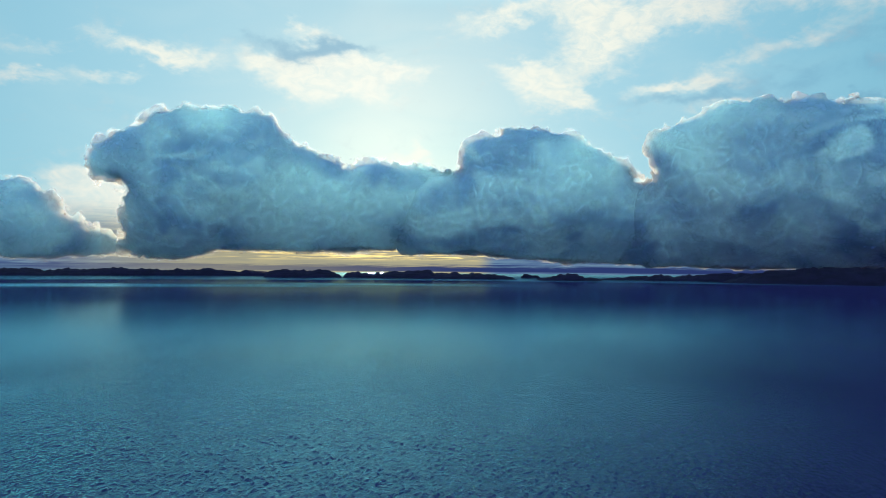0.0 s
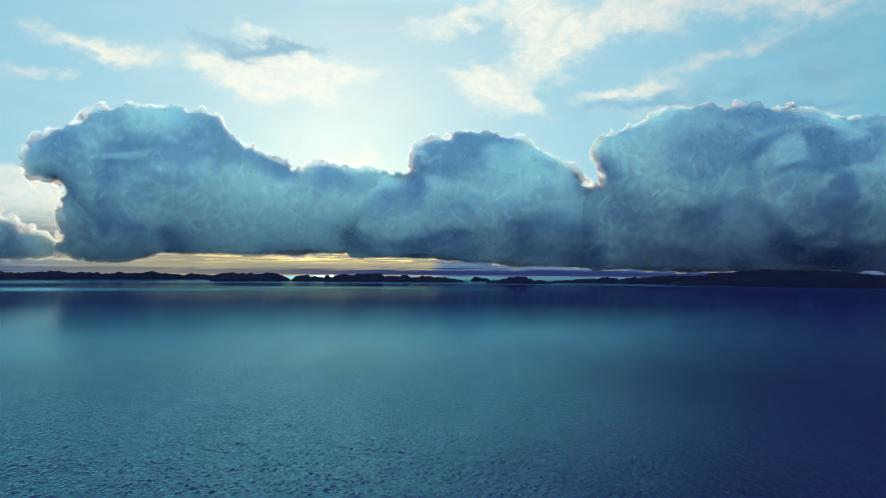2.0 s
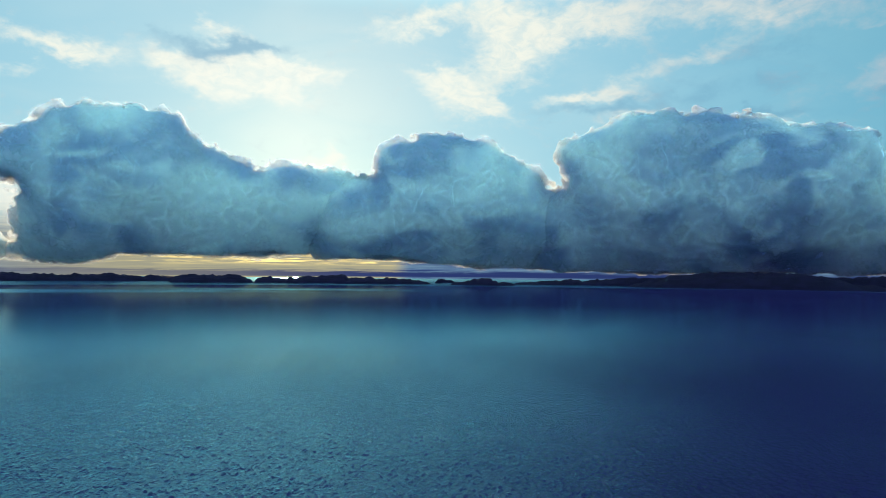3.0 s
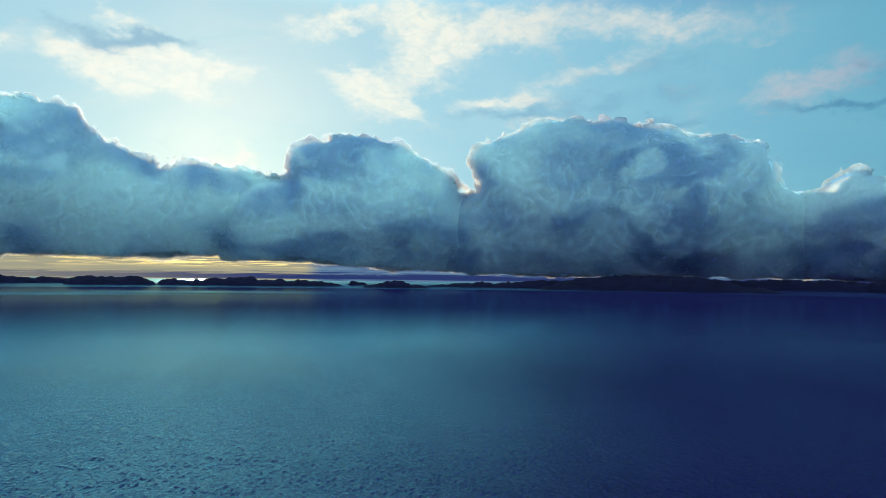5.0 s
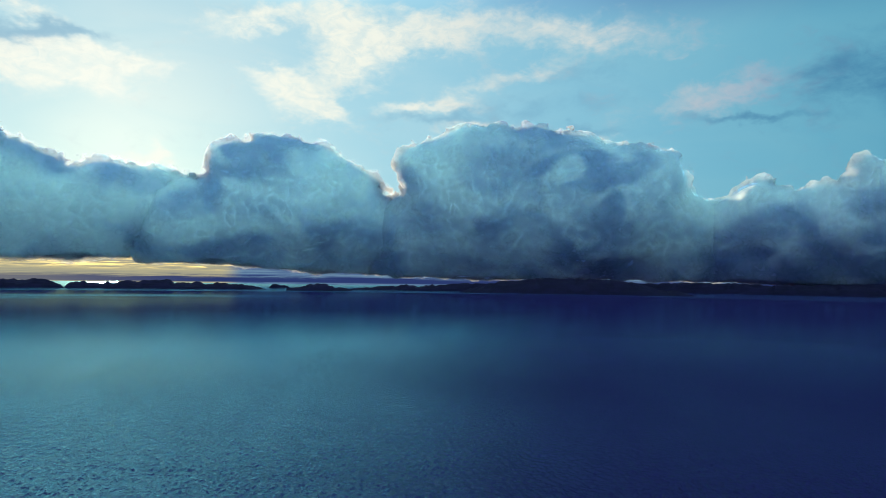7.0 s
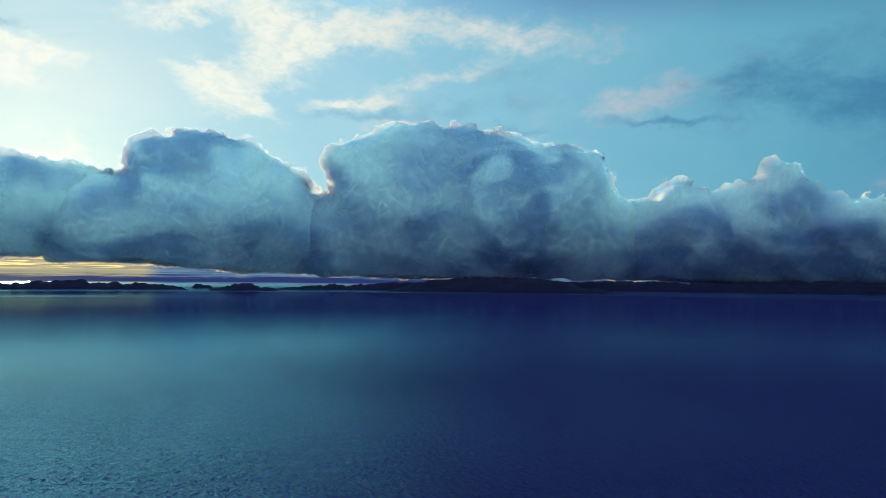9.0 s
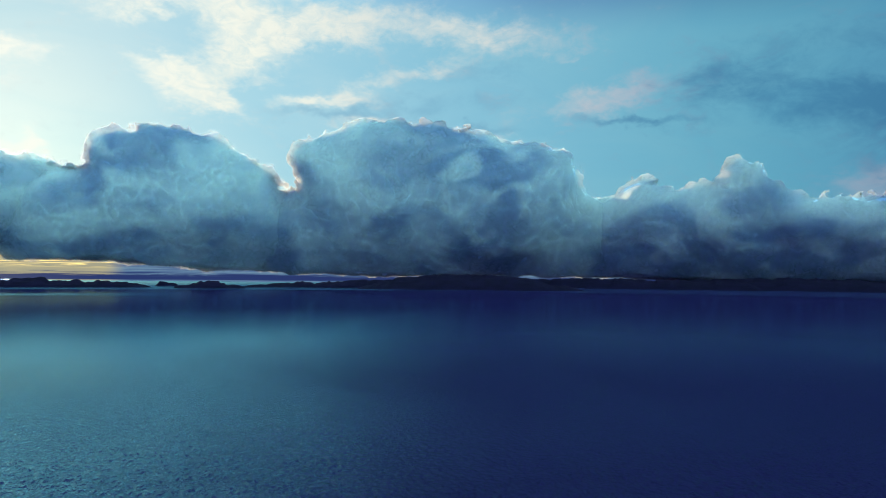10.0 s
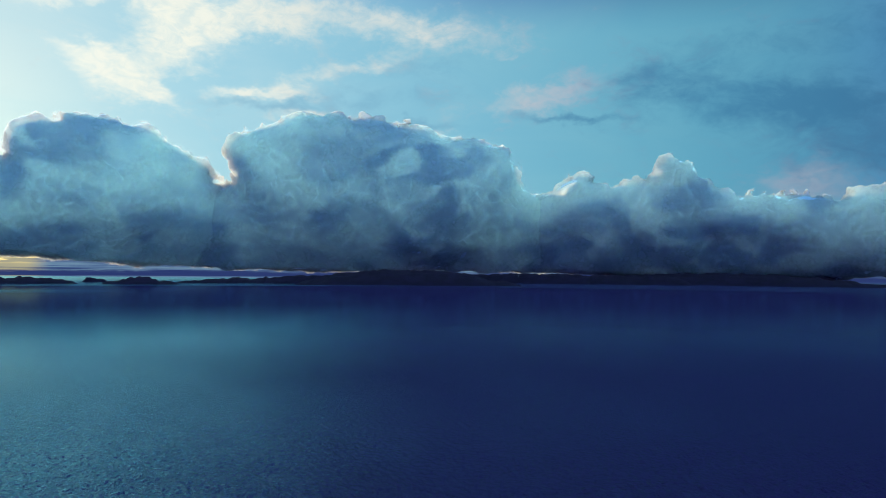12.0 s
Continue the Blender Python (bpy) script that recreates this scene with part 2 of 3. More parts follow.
def sea_water():
    m, n = material("sea_water")
    at = n.add("ShaderNodeTexCoord").outputs["Object"]
    away = n.vec("LENGTH", at)
    # the crests run a little east of north
    along = n.vec("DOT_PRODUCT", at, (0.17, 0.985, 0.0))
    across = n.vec("DOT_PRODUCT", at, (0.985, -0.17, 0.0))
    crest = n.add("ShaderNodeCombineXYZ", X=across, Y=n.math("MULTIPLY", along, 0.40), Z=0.0).outputs[0]
    gusts = n.noise(n.add("ShaderNodeMapping", Vector=at, Scale=(1.0, 0.35, 1.0)).outputs[0], 0.012, 4.0, 0.55, 0.6)
    force = n.span(gusts, 0.36, 0.64, 0.62, 1.0)
    ridge = n.math("SUBTRACT", 1.0, n.math("ABSOLUTE", n.math("SUBTRACT", n.math("MULTIPLY", n.noise(crest, 0.95, 2.0, 0.5, 0.4), 2.0), 1.0)))
    chop = n.noise(crest, 1.6, 2.0, 0.5, 0.4)
    swell = n.noise(crest, 0.05, 2.0, 0.5, 0.4)
    near = n.span(away, 180.0, 900.0, 1.0, 0.0)
    relief = n.math("ADD", n.math("MULTIPLY", n.math("MULTIPLY", swell, near), 0.6), n.math("MULTIPLY", n.math("MULTIPLY", force, near), n.math("ADD", n.math("MULTIPLY", ridge, 0.7), n.math("MULTIPLY", chop, 0.7))))
    bump = n.add("ShaderNodeBump", Strength=1.0, Distance=0.85, Height=relief)
    # small wavelets too far to tell apart; calm water in the lee of the islands, a breeze along the shore
    west = n.span(n.vec("DOT_PRODUCT", at, (1.0, -0.05, 0.0)), -300.0, 350.0, 1.0, 0.0)
    patch = n.noise(n.add("ShaderNodeMapping", Vector=at, Scale=(0.35, 1.0, 1.0)).outputs[0], 0.0022, 3.0, 0.5, 0.3)
    breeze = n.math("MULTIPLY", n.math("MULTIPLY", n.span(away, 1750.0, 1980.0), n.span(away, 2080.0, 2400.0, 1.0, 0.0)), n.math("MULTIPLY", west, n.span(patch, 0.35, 0.6)))
    breeze = n.math("MAXIMUM", breeze, n.math("MULTIPLY", n.span(away, 2620.0, 2760.0), 0.7))
    calm = n.math("MULTIPLY", n.span(away, 450.0, 1500.0), n.math("SUBTRACT", 1.0, breeze))
    wavelets = n.math("MULTIPLY_ADD", n.span(away, 250.0, 700.0), 0.14, 0.08)
    wavelets = n.math("MULTIPLY_ADD", calm, -0.14, wavelets)
    far_dimming = n.math("MULTIPLY", n.span(away, 480.0, 1250.0, 0.0, 1.0, False), n.math("SUBTRACT", 1.0, breeze))      # dark far reflections, forced by capping the shine with distance
    # shade put into the water: shine is boosted west of a line, cut east
    eastward = n.math("ADD", n.vec("DOT_PRODUCT", at, (0.91, -0.41, 0.0)), n.math("MULTIPLY", n.math("SUBTRACT", gusts, 0.5), 30.0))
    shine_gain = n.span(n.math("DIVIDE", eastward, n.math("ADD", away, 60.0)), -0.46, 0.16, 2.0, 0.20)
    deep = n.add("ShaderNodeBsdfDiffuse", Color=(0.019, 0.012, 0.058, 1), Normal=bump.outputs[0])
    shine = n.add("ShaderNodeBsdfGlossy", Color=(0.48, 0.89, 0.98, 1), Roughness=wavelets, Normal=bump.outputs[0])
    rim = n.add("ShaderNodeFresnel", IOR=1.26, Normal=bump.outputs[0])
    both = n.add("ShaderNodeMixShader", Fac=n.math("MINIMUM", n.math("MULTIPLY", rim.outputs[0], shine_gain), n.math("MULTIPLY_ADD", far_dimming, -0.43, 0.62)))
    n.put(both.inputs[1], deep.outputs[0]), n.put(both.inputs[2], shine.outputs[0])
    n.out(both.outputs[0])
    return m


def heath():
    m, n = material("heath_and_rock")
    at = n.add("ShaderNodeTexCoord").outputs["Object"]
    a = n.noise(at, 0.02, 6.0, 0.6)
    b = n.noise(at, 0.15, 4.0, 0.6)
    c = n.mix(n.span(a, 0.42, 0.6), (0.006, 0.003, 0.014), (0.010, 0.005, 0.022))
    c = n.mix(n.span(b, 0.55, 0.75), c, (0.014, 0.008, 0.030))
    bump = n.add("ShaderNodeBump", Strength=0.35, Distance=2.0, Height=b)
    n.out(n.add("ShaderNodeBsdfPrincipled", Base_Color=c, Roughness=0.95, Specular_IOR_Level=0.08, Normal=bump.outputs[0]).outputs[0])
    return m


CORE = cloud_core()
MIST = [cloud_mist("thick_mist", 0.54, 0.60, 0.004), cloud_mist("mist", 0.34, 0.42, 0.004), cloud_mist("thin_mist", 0.0, 0.44, 0.012, 0.40, 0.68), cloud_mist("fringe_mist", 0.0, 0.34, 0.016, 0.48, 0.72)]
WATER, HEATH = sea_water(), heath()


# ---- forms ----
def mesh_of(name, verts, quads, mat, smooth=True, normals=None):
    me = bpy.data.meshes.new(name)
    verts, quads = np.asarray(verts, np.float32), np.asarray(quads, np.int32)
    me.vertices.add(len(verts)), me.loops.add(quads.size), me.polygons.add(len(quads))
    me.vertices.foreach_set("co", verts.ravel())
    me.loops.foreach_set("vertex_index", quads.ravel())
    me.polygons.foreach_set("loop_start", np.arange(0, quads.size, 4, dtype=np.int32))
    me.polygons.foreach_set("use_smooth", np.full(len(quads), smooth))
    me.materials.append(mat)
    me.update(calc_edges=True)
    if normals is not None:
        free = me.attributes.new("custom_normal", "FLOAT_VECTOR", "POINT")
        free.data.foreach_set("vector", np.asarray(normals, np.float32).ravel())
    return me


def lattice_noise(rng, shape, step, size):
    """Smooth noise of -1 to 1 on a regular grid, with features of the given size."""
    out = rng.uniform(-1, 1, [int(n * step / size) + 3 for n in shape])
    for axis, n in enumerate(shape):
        u = np.arange(n) * step / size + rng.uniform(0, 1)
        i, f = u.astype(int), u % 1
        f = f * f * f * (f * (f * 6 - 15) + 10)
        out = np.moveaxis(out, axis, 0)
        f = f.reshape(-1, 1, 1)
        out = np.moveaxis(out[i] * (1 - f) + out[i + 1] * f, 0, axis)
    return out


def skin(field, level, start, step):
    """The surface at one level of a field on a grid: vertices and quads (surface nets)."""
    inside = field > level
    c = [inside[a:a + inside.shape[0] - 1, b:b + inside.shape[1] - 1, d:d + inside.shape[2] - 1] for a in (0, 1) for b in (0, 1) for d in (0, 1)]
    count = sum(x.astype(np.int8) for x in c)
    cells = np.argwhere((count > 0) & (count < 8))
    index = np.full(count.shape, -1, np.int32)
    index[tuple(cells.T)] = np.arange(len(cells))
    corner = [(a, b, d) for a in (0, 1) for b in (0, 1) for d in (0, 1)]
    value = [field[tuple((cells + k).T)] - level for k in corner]
    total, hits = np.zeros((len(cells), 3)), np.zeros(len(cells))
    for i, p in enumerate(corner):
        for j, q in enumerate(corner):
            if i < j and sum(abs(x - y) for x, y in zip(p, q)) == 1:
                cross = (value[i] > 0) != (value[j] > 0)
                f = np.where(cross, value[i] / np.where(cross, value[i] - value[j], 1), 0)
                total += np.where(cross[:, None], np.array(p) + f[:, None] * (np.array(q) - np.array(p)), 0)
                hits += cross
    verts = (cells + total / hits[:, None]) * step + start
    quads = []
    for axis in range(3):
        u, v = [k for k in range(3) if k != axis]
        if axis == 1:
            u, v = v, u
        lo, hi = [slice(None)] * 3, [slice(None)] * 3
        lo[axis], hi[axis] = slice(0, -1), slice(1, None)
        a, b = inside[tuple(lo)], inside[tuple(hi)]
        e = np.argwhere(a != b)
        e = e[(e[:, u] > 0) & (e[:, v] > 0) & (e[:, u] < index.shape[u]) & (e[:, v] < index.shape[v])]
        out = a[tuple(e.T)]
        ring = []
        for du, dv in ((-1, -1), (0, -1), (0, 0), (-1, 0)):
            k = e.copy()
            k[:, u] += du
            k[:, v] += dv
            ring.append(index[tuple(k.T)])
        ring = np.stack(ring, 1)
        ring[~out] = ring[~out][:, ::-1]
        quads.append(ring)
    return verts, np.concatenate(quads)


def largest(verts, quads):
    """The biggest connected piece of a mesh."""
    mark = np.arange(len(verts))
    while True:
        low = mark[quads].min(1)
        after = mark.copy()
        np.minimum.at(after, quads.ravel(), np.repeat(low, 4))
        after = after[after]
        if (after == mark).all():
            break
        mark = after
    keep = mark == np.bincount(mark).argmax()
    index = np.cumsum(keep) - 1
    return verts[keep], index[quads[keep[quads[:, 0]]]]


def cumulus(seed, far, puffs, base, body, label, step=13.0, rough=1.0, cores=30.0, lift=-18.0, blend=1.15):
    """A heap cloud of soft round puffs, given by bearing, height and radius in degrees as seen from the sound, with a flat base (degrees up).
    A dense core stands inside four veils of ever thinner mist."""
    rng = np.random.default_rng(seed)
    mid = sum(p[0] for p in puffs) / len(puffs)
    r0, turn = far, Matrix.Rotation(radians(-mid), 3, "Z")
    balls = []
    body = [(b, np.interp(b, *zip(*base)) + 1.7, 2.2) for b in np.arange(body[0], body[1], 2.4)]
    for b, h, r in puffs + body:
        d = toward(b - mid, h)
        # the heads lean out over the base
        away = r0 + rng.uniform(-0.15, 0.15) * radians(r) * r0 - (32.0 if h > 4 else 72.0) * (h - 4.0)
        d = d / d.y * away
        balls.append((d.x, d.y, d.z + EYE, radians(r) * away))
    balls += [(cx, cy + 0.7 * r, cz - 0.15 * r, 0.95 * r) for cx, cy, cz, r in balls]
    # every puff boils up into smaller heads
    heads = []
    for cx, cy, cz, r in balls[:len(balls) // 2]:
        for _ in range(9):
            d = rng.normal(0, 1, 3)
            d /= np.linalg.norm(d)
            d[1] *= 0.3
            if d[2] > -0.3:
                heads.append((cx + d[0] * r * 0.78, cy + d[1] * r * 0.62, cz + d[2] * r * 0.72, r * rng.uniform(0.24, 0.42)))
    large = len(balls)
    balls = np.array(balls + heads)
    reach = 160
    start = (balls[:, :3] - balls[:, 3:]).min(0) - reach
    end = (balls[:, :3] + balls[:, 3:]).max(0) + reach
    lowest = EYE + r0 * math.tan(radians(min(h for _, h in base)))
    start[2] = max(start[2], lowest - 90)
    shape = tuple(int(n) for n in np.ceil((end - start) / step))
    x, y, z = [(start[k] + np.arange(shape[k]) * step).reshape([-1 if i == k else 1 for i in range(3)]) for k in range(3)]
    floor_z = EYE + r0 * np.tan(np.radians(np.interp(mid + np.degrees(np.arctan2(x, r0)), *zip(*base))))
    field = np.full(shape, -400.0)
    for i, (cx, cy, cz, r) in enumerate(balls):
        k = min(170.0, blend * r) if i < large else 0.5 * r
        # only the part of the grid that the puff can touch
        box = tuple(slice(max(0, int((c - r - 420 - o) / step)), max(1, int((c + r + 420 - o) / step) + 1)) for c, o in zip((cx, cy, cz), start))
        part = field[box]
        d = np.sqrt((x[box[0]] - cx) ** 2 + ((y[:, box[1]] - cy) * 1.25) ** 2 + (z[:, :, box[2]] - cz) ** 2)
        new_d = r - d
        h = np.clip(0.5 + 0.5 * (part - new_d) / k, 0, 1)
        field[box] = new_d * (1 - h) + part * h + k * h * (1 - h)
    field += lift + rough * 18 * lattice_noise(rng, shape, step, 330)
    near = np.clip(1.0 + field / 110.0, 0, 1)
    # the crests boil, the broad flank that faces the sound is smooth
    calm = np.clip(field, -220, 220)
    for _ in range(2):
        for axis in range(3):
            calm = sum(np.roll(calm, k, axis) for k in range(-4, 5)) / 9
    g = np.gradient(calm)
    facing = np.clip(g[1] / np.sqrt(g[0] ** 2 + g[1] ** 2 + g[2] ** 2 + 1e-6), 0, 1)
    flank = np.clip((facing - 0.30) / 0.45, 0, 1)
    flank = 0.80 * flank * flank * (3 - 2 * flank)
    field = field * (1 - flank) + (calm + 6) * flank
    near *= np.clip(1 - 1.2 * flank, 0.05, 1)
    soft = np.minimum(calm, 4.0 * (z - floor_z))
    inner = field.copy()
    for size, high in ((210, 28), (110, 24), (56, 18), (30, 9)):
        waves = 0.78 * (lattice_noise(rng, shape, step, size) + lattice_noise(rng, shape, step, size * 0.71))
        field += near * rough * high * (np.sqrt(waves * waves + 0.03) * 2.4 - 1.0)
    under = 1.1 * (z - floor_z) + 26 * lattice_noise(rng, shape, step, 260) + 16 * lattice_noise(rng, shape, step, 90) + 10 * lattice_noise(rng, shape, step, 40)
    inner = np.minimum(np.minimum(0.65 * inner + 0.35 * field, field + 8), under)
    field = np.minimum(field, under)
    for f in (inner, field):
        f[[0, -1]] = f[:, [0, -1]] = f[:, :, [0, -1]] = -50
    cloud = tagged(new("cumulus_cloud"), label, "cloud", "bank of cumulus", "")
    foot = turn @ Vector((0, r0, lowest))
    cloud.location = foot
    tall = r0 * math.tan(radians(max(p[1] + p[2] for p in puffs))) - lowest + EYE
    layers = [(cores, CORE, "core")] + [(cores * k, m, "veil") for k, m in zip((0.75, 0.5, 0.25, 0.0), MIST)]
    for level, mat, name in layers:
        verts, quads = skin(inner if name == "core" else field, level, start, step)
        verts, quads = largest(verts, quads)
        # drops scatter light through the whole puff: it shades by its broad form more than by each small lump
        at = tuple(np.clip(((verts - start) / step).round().astype(int), 1, np.array(shape) - 2).T)
        flow = []
        for broad in (soft, field):
            g = np.stack([np.roll(broad, 2, k)[at] - np.roll(broad, -2, k)[at] for k in range(3)], 1)
            flow.append(g / np.maximum(np.linalg.norm(g, axis=1, keepdims=True), 1e-6))
        # shading normals bent towards the drone, and downwards at the base to darken it
        lean = np.radians(np.clip((verts[:, 2] - lowest) / (0.5 * tall) - 1.1, -1, 0.15) * 54)
        bent = np.stack([0 * lean, -np.cos(lean), np.sin(lean)], 1)
        normals = 0.62 * bent + 0.30 * flow[0] + 0.03 * flow[1]
        normals /= np.maximum(np.linalg.norm(normals, axis=1, keepdims=True), 1e-6)
        verts, normals = verts @ np.array(turn).T - np.array(foot), normals @ np.array(turn).T
        ob = new(name, mesh_of(name, verts, quads, mat, True, normals))
        ob.parent = cloud
    return cloud


# ---- sea ----
def sea():
    """One sheet of water: real waves where the drone sees them singly, coarser beyond and behind."""
    rng = np.random.default_rng(3)
    rings = np.concatenate([[0.0], np.geomspace(15, 172, 14), np.geomspace(175, 500, 440), np.geomspace(504, 1100, 70), np.geomspace(1130, 9000, 40)])
    turn = np.radians(np.concatenate([np.linspace(-36, 70, 790), np.linspace(70, 324, 64)[1:-1]]))
    r, a = np.meshgrid(rings, turn, indexing="ij")
    x, y = r * np.sin(a), r * np.cos(a)
    z = np.zeros_like(x)
    spacing = np.maximum(np.gradient(rings), rings * radians(106 / 790)).clip(0.3)[:, None]
    for _ in range(120):
        length = 1.5 * math.exp(rng.uniform(0, 1.0))
        b = radians(100 + rng.normal(0, 22))
        k = 2 * math.pi / length
        high = 0.0125 * length
        shown = np.clip(length / spacing / 1.6 - 1, 0, 1)
        # long-crested groups: each wave swells and fades along the sea
        group = 0.65 + 0.35 * np.sin(k * 0.11 * (x * math.cos(b) - y * math.sin(b)) + rng.uniform(0, 6.28))
        z += high * shown * group * np.sin(k * (x * math.sin(b) + y * math.cos(b)) + rng.uniform(0, 6.28))
    z *= np.clip((r - 120) / 30, 0, 1) * np.clip((490 - r) / 260, 0, 1)
    verts = np.stack([x, y, z], 2).reshape(-1, 3)
    n = len(turn)
    i, j = [g.ravel() for g in np.meshgrid(np.arange(len(rings) - 1), np.arange(n), indexing="ij")]
    k = (j + 1) % n
    quads = np.stack([i * n + j, i * n + k, (i + 1) * n + k, (i + 1) * n + j], 1)[::-1]
    ob = new("water", mesh_of("water", verts, quads, WATER))
    return tagged(ob, "wind-ruffled dark teal sea under an evening sky", "sea", "", "structure")


sea()


# ---- islands ----
def island(seed, b0, b1, far, deep, humps, label, name="island"):
    """A low island between two bearings: humps of (bearing, height in metres, half width in degrees) along its spine."""
    rng = np.random.default_rng(seed)
    mid = (b0 + b1) / 2
    half = far * math.tan(radians((b1 - b0) / 2))
    nx, ny = max(24, int(half * 2 / 7)), 26
    nx = min(nx, 640)
    xs, ys = np.linspace(-half, half, nx), np.linspace(0, 1, ny)
    bearings = mid + np.degrees(np.arctan(xs / far))
    first, last = humps[0][1] * 0.5, humps[-1][1] * 0.5
    along = [(b0, first)] + [(b, h) for b, h, _ in humps] + [(b1, last)]
    top = np.interp(bearings, [b for b, _ in along], [h for _, h in along])
    for b, h, wide in humps:
        top = np.maximum(top, h * (0.55 + 0.45 * np.exp(-((bearings - b) / wide) ** 2)) * (np.abs(bearings - b) < wide * 0.8))
    def wobble(size, k=1):
        n = int(2 * half / size) + 3
        v = rng.uniform(-1, 1, n)
        u = (xs + half) / size
        i, f = u.astype(int), u % 1
        f = f * f * (3 - 2 * f)
        return v[i] * (1 - f) + v[i + 1] * f
    rocky = 1 + (0.14 * wobble(110) + 0.17 * wobble(40) + 0.17 * wobble(17) + 0.10 * wobble(8)) * np.clip((30 / np.maximum(top, 10)) ** 1.6, 0.22, 1.2)
    ends = np.clip((half - np.abs(xs)) / 14, 0, 1) ** 0.5
    spine = np.maximum((0.86 if name == "island" else 0.97) * top * rocky, 1.5) * ends
    shore = 18 * wobble(160) + 8 * wobble(50)
    rows = []
    for k, v in enumerate(ys):
        across = np.sin(math.pi * v) ** 0.75
        rug = 1 + 0.06 * wobble(60) + 0.05 * wobble(22) if 0 < k < ny - 1 else 1
        z = spine * across * rug - (2.0 if k in (0, ny - 1) else 0.0)
        rows.append(np.stack([xs, shore * (1 - v) + v * deep * (0.35 + 0.65 * ends), z], 1))
    verts = np.concatenate(rows)
    quads = [(j * nx + i, j * nx + i + 1, (j + 1) * nx + i + 1, (j + 1) * nx + i) for j in range(ny - 1) for i in range(nx - 1)]
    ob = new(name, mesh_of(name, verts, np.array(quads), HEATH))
    ob.location = toward(mid, 0) * far
    ob.rotation_euler = (0, 0, radians(-mid))
    return tagged(ob, label, "island", "chain of islands", "")


DARK = "low rocky island, a dark heather-brown silhouette on the sea"
island(1, -37.0, -12.6, 3400, 300, [(-33, 24, 2.5), (-30, 29, 2.0), (-27.5, 34, 2.2), (-24.8, 35, 2.2), (-21.5, 35, 2.5), (-18, 32, 2.5), (-15.5, 25, 2), (-14, 20, 1.5)], "long low rocky island, dark against the golden horizon")
island(2, -14.4, -8.10, 3100, 260, [(-13.3, 43, 0.9), (-12.2, 34, 1.2), (-10.6, 38, 1.3), (-9.2, 32, 1.0), (-8.6, 24, 0.5)], DARK)
island(3, -8.14, -5.0, 3110, 220, [(-7.5, 30, 0.9), (-6.5, 27, 0.8), (-5.6, 22, 0.8)], DARK)
island(4, -5.9, 6.1, 3020, 260, [(-5.0, 24, 0.9), (-4.0, 30, 1.0), (-2.7, 35, 1.2), (-0.8, 31, 1.4), (1.2, 26, 1.4), (3.0, 23, 1.2), (4.6, 18, 1.0), (5.5, 10, 0.5)], DARK)
island(5, 6.3, 7.95, 3420, 100, [(6.9, 22, 0.45), (7.4, 14, 0.4)], "small round rocky islet lying in the strait")
island(6, 7.5, 12.9, 2880, 200, [(8.6, 14, 0.8), (9.5, 28, 0.6), (10.3, 38, 0.75), (11.0, 28, 0.6), (11.9, 14, 0.8)], "low islet with one steep rocky hump")
island(7, 12.5, 28.0, 3140, 300, [(13.5, 10, 1.0), (15.3, 16, 1.2), (17.0, 22, 0.9), (18.6, 24, 1.2), (20.4, 33, 1.3), (22.2, 43, 1.4), (24.5, 42, 1.8), (26.5, 44, 2.0)], DARK)
island(8, 21.5, 40.0, 2880, 600, [(23.5, 26, 1.5), (25.6, 54, 2.0), (28.0, 62, 2.4), (30.5, 65, 2.6), (33.5, 66, 2.4), (35.6, 48, 1.6), (37.5, 30, 1.3)], "broad dark hill rising from the sea, its top in cloud", "headland")
island(9, 35.0, 53.0, 3650, 380, [(36.5, 44, 1.4), (38.8, 50, 1.2), (40.6, 46, 1.1), (42.6, 46, 1.2), (44.6, 42, 1.3), (46.6, 42, 1.4), (48.5, 44, 1.6), (51.0, 46, 1.8)], "chain of low dark hills along the shore", "headland")
island(10, 45.0, 66.5, 3800, 600, [(47.0, 42, 1.6), (49.5, 52, 2.0), (52.0, 60, 2.2), (55.0, 64, 2.6), (58.0, 58, 2.6), (60.5, 46, 2.4), (63.0, 30, 2.0), (65.0, 14, 1.0)], "long dark ridge running down to a point in the sea", "headland")

# ---- clouds ----
cumulus(11, 4350, [(-25.9, 7.4, 1.29), (-24.0, 8.5, 1.84), (-21.4, 9.6, 2.21), (-20.2, 10.2, 1.66), (-17.7, 10.2, 1.84), (-15.6, 10.1, 2.12), (-14.0, 10.9, 1.11), (-16.4, 7.3, 4.15), (-12.5, 8.6, 1.66), (-21.4, 6.6, 2.77), (-20.1, 4.1, 3.46), (-15.1, 4.3, 3.92), (-10.3, 5.3, 3.00), (-6.6, 4.5, 3.00), (-10.7, 3.0, 2.31), (-4.4, 4.9, 2.54), (-11.2, 7.9, 1.5), (-9.6, 7.4, 1.3), (-8.3, 7.0, 1.11), (-2.6, 5.6, 2.5), (-0.5, 5.5, 2.5), (-5.6, 6.4, 1.7), (-22.5, 3.2, 1.9), (-22.9, 1.8, 1.6), (-23.6, 4.6, 1.2), (-24.6, 1.6, 0.9)], [(-30, 0.1), (-20.5, 0.2), (-18.0, 0.85), (-4.0, 1.05)], (-20.5, -1.0), "towering slate-blue cumulus with bright sunlit rims")
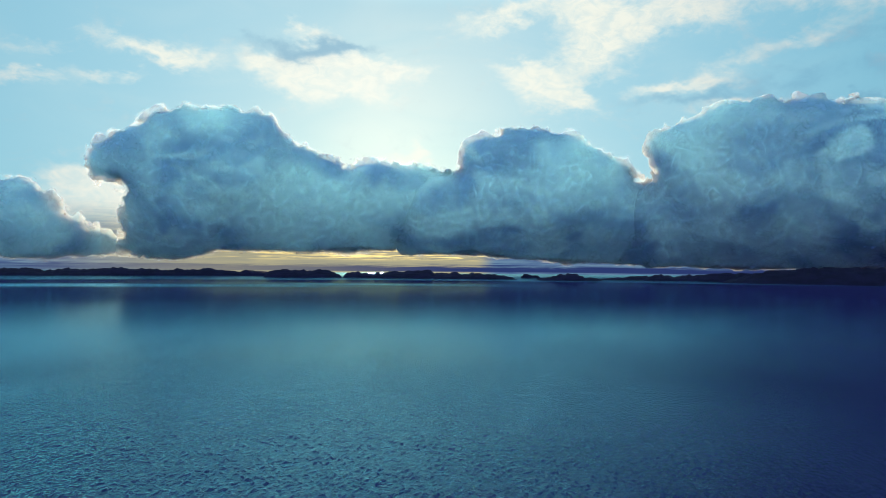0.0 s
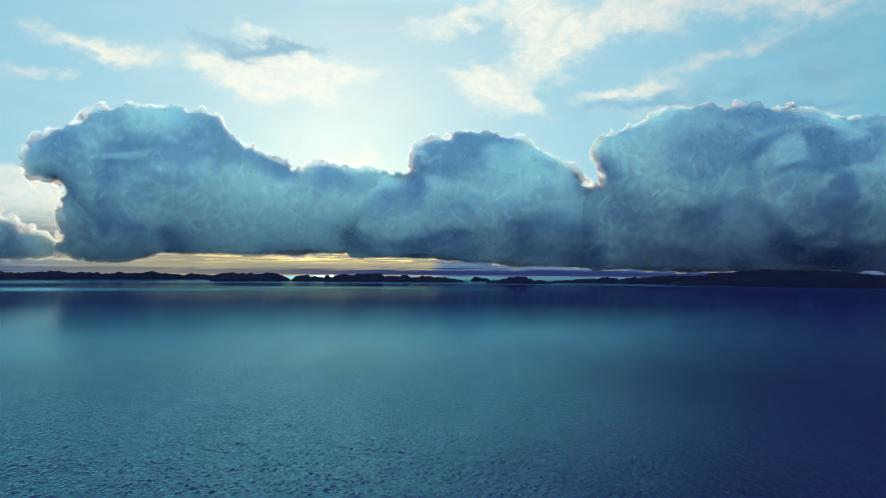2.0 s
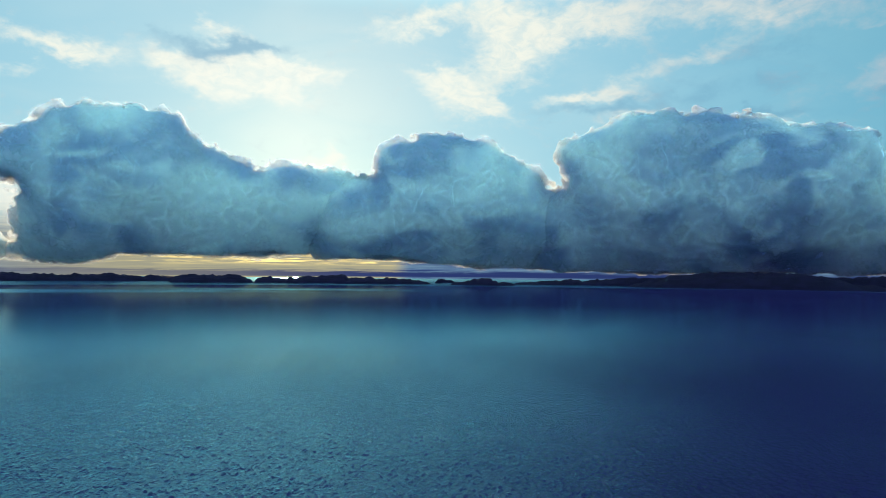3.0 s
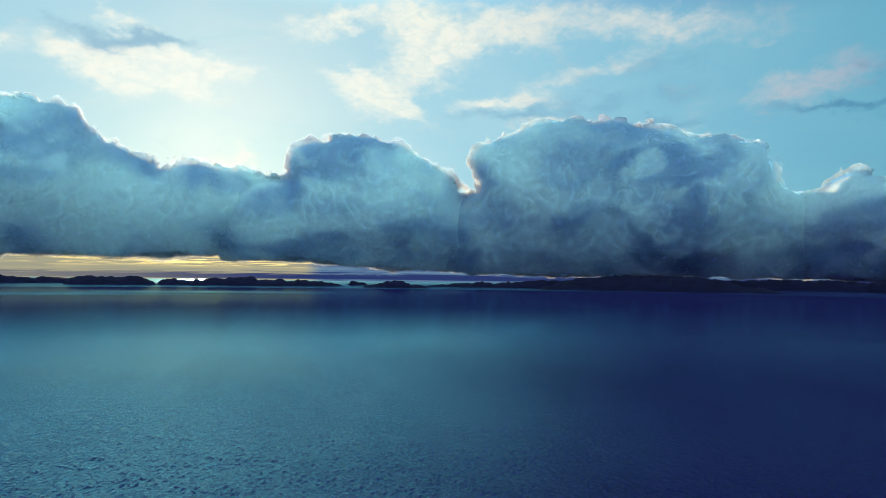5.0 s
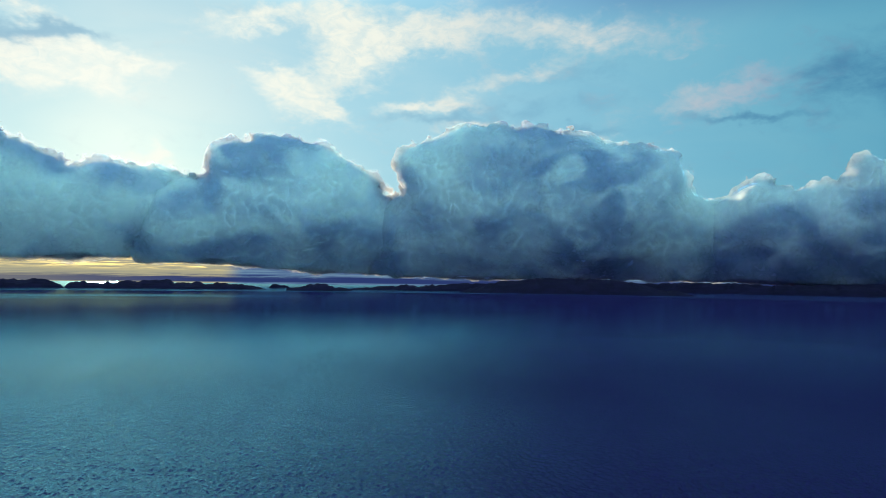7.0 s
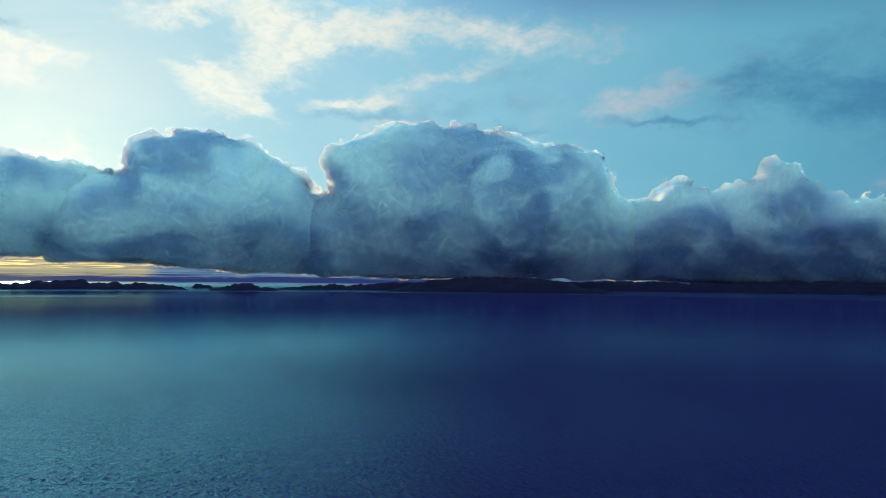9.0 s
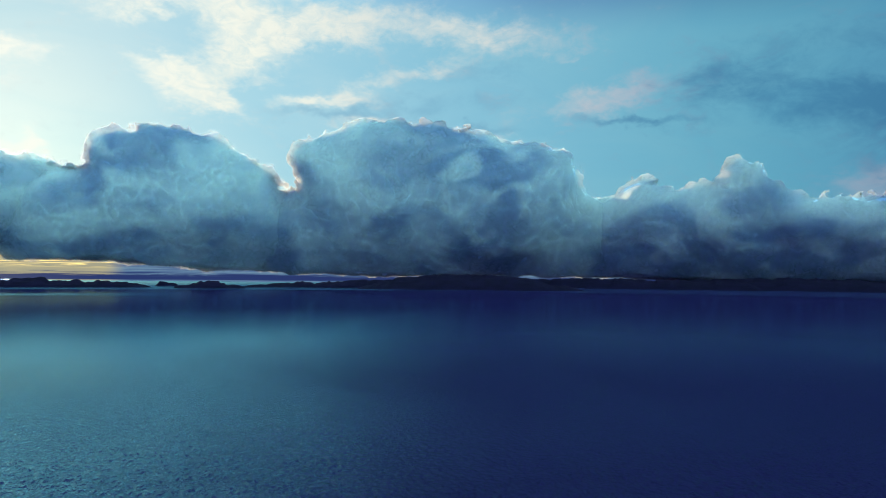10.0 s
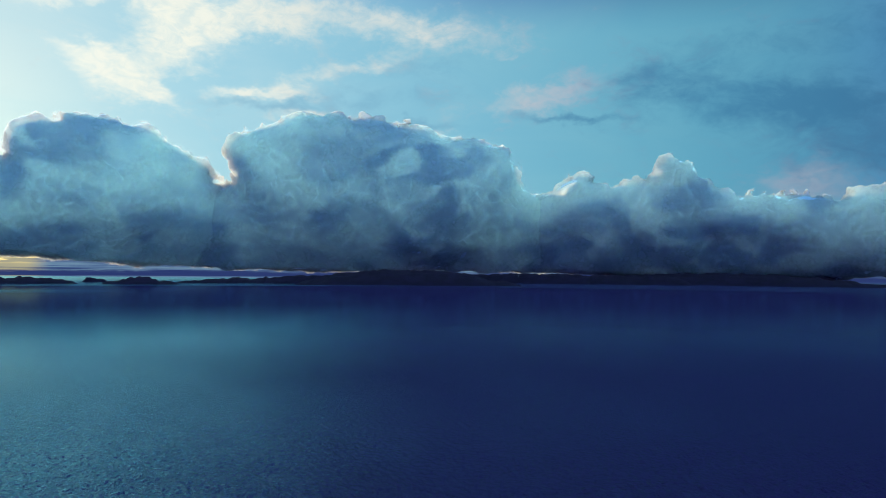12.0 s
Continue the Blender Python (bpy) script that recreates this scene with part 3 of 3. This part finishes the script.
cumulus(12, 4300, [(3.0, 8.9, 1.66), (5.5, 8.9, 1.94), (7.8, 8.7, 2.21), (10.1, 8.2, 2.03), (12.5, 7.7, 1.57), (14.0, 6.6, 1.38), (4.4, 5.5, 3.69), (8.9, 5.0, 3.69), (0.2, 5.0, 2.77), (12.5, 4.1, 2.54), (-1.1, 3.6, 2.54), (6.2, 3.2, 2.31), (4.0, 3.0, 2.2), (5.6, 2.3, 1.9), (15.2, 4.0, 2.6)], [(-4.0, 1.0), (3.0, 0.9), (5.5, 0.5), (16.0, 0.1)], (-1.0, 15.0), "rounded grey-blue cumulus with a bright rim on its crown", cores=22.0)
cumulus(13, 4200, [(17.8, 9.5, 1.57), (19.4, 9.6, 1.75), (21.8, 10.4, 2.03), (24.3, 10.4, 2.40), (27.7, 9.7, 2.54), (31.3, 9.0, 2.54), (34.8, 8.4, 2.21), (37.4, 9.1, 1.65), (38.4, 8.7, 1.20), (19.6, 7.0, 2.95), (24.1, 6.3, 4.15), (29.5, 5.9, 3.92), (34.2, 6.2, 3.46), (37.2, 6.5, 2.07), (19.2, 3.9, 2.54), (25.0, 3.6, 2.77), (30.9, 3.7, 2.77), (36.0, 4.2, 2.54), (28.0, 3.4, 2.6), (22.0, 3.6, 2.6), (33.4, 3.6, 2.5), (16.0, 4.0, 2.4), (16.3, 1.9, 1.9), (38.9, 3.2, 2.2), (39.8, 4.6, 2.3)], [(15.0, 0.15), (24.0, -0.1)], (15.0, 42.0), "broad blue-grey cumulus with a flattened top and dark base", cores=15.0)
cumulus(14, 4250, [(41.5, 4.4, 1.94), (44.2, 5.8, 2.03), (44.5, 6.5, 1.1), (46.6, 5.3, 1.84), (47.8, 6.3, 1.0), (49.4, 5.5, 1.75), (51.2, 6.4, 1.5), (52.7, 6.5, 1.2), (50.7, 7.7, 0.9), (52.5, 8.1, 0.95), (51.4, 8.4, 0.7), (53.3, 7.3, 0.6), (51.9, 7.5, 1.0), (52.6, 5.8, 1.84), (55.6, 4.3, 1.94), (58.0, 4.4, 1.84), (61.0, 3.7, 2.1), (63.4, 3.3, 2.2), (66.1, 3.7, 2.4), (50.5, 4.2, 2.2), (39.8, 3.4, 2.2), (45.5, 5.0, 1.7), (43.0, 4.6, 1.7), (48.0, 4.9, 1.7), (42.4, 2.8, 1.84), (46.9, 2.6, 2.07), (52.0, 2.6, 2.31), (56.8, 2.5, 2.07), (61.3, 2.3, 2.31), (65.5, 2.6, 2.77), (68.7, 3.4, 3.0), (47.2, 4.3, 1.7), (45.4, 3.8, 1.7), (49.0, 3.8, 1.7)], [(41.0, -0.1), (70.0, -0.4)], (41.0, 70.0), "long dark blue cloud bank with small turrets", step=12.0, cores=12.0, blend=0.7, lift=-8.0)
cumulus(15, 4500, [(-31.0, 4.4, 1.48), (-31.6, 4.0, 1.61), (-31.6, 2.5, 2.2), (-29.0, 2.1, 1.4), (-27.2, 1.8, 1.2), (-25.8, 1.5, 0.9), (-30.2, 0.9, 1.38), (-27.0, 0.8, 1.38), (-34.2, 2.7, 2.77), (-37.3, 3.0, 3.23), (-24.9, 1.2, 0.9)], [(-37.0, 0.1), (-26.0, 0.2)], (-37.0, -28.5), "low blue-grey cumulus with glowing edges", step=14.0)
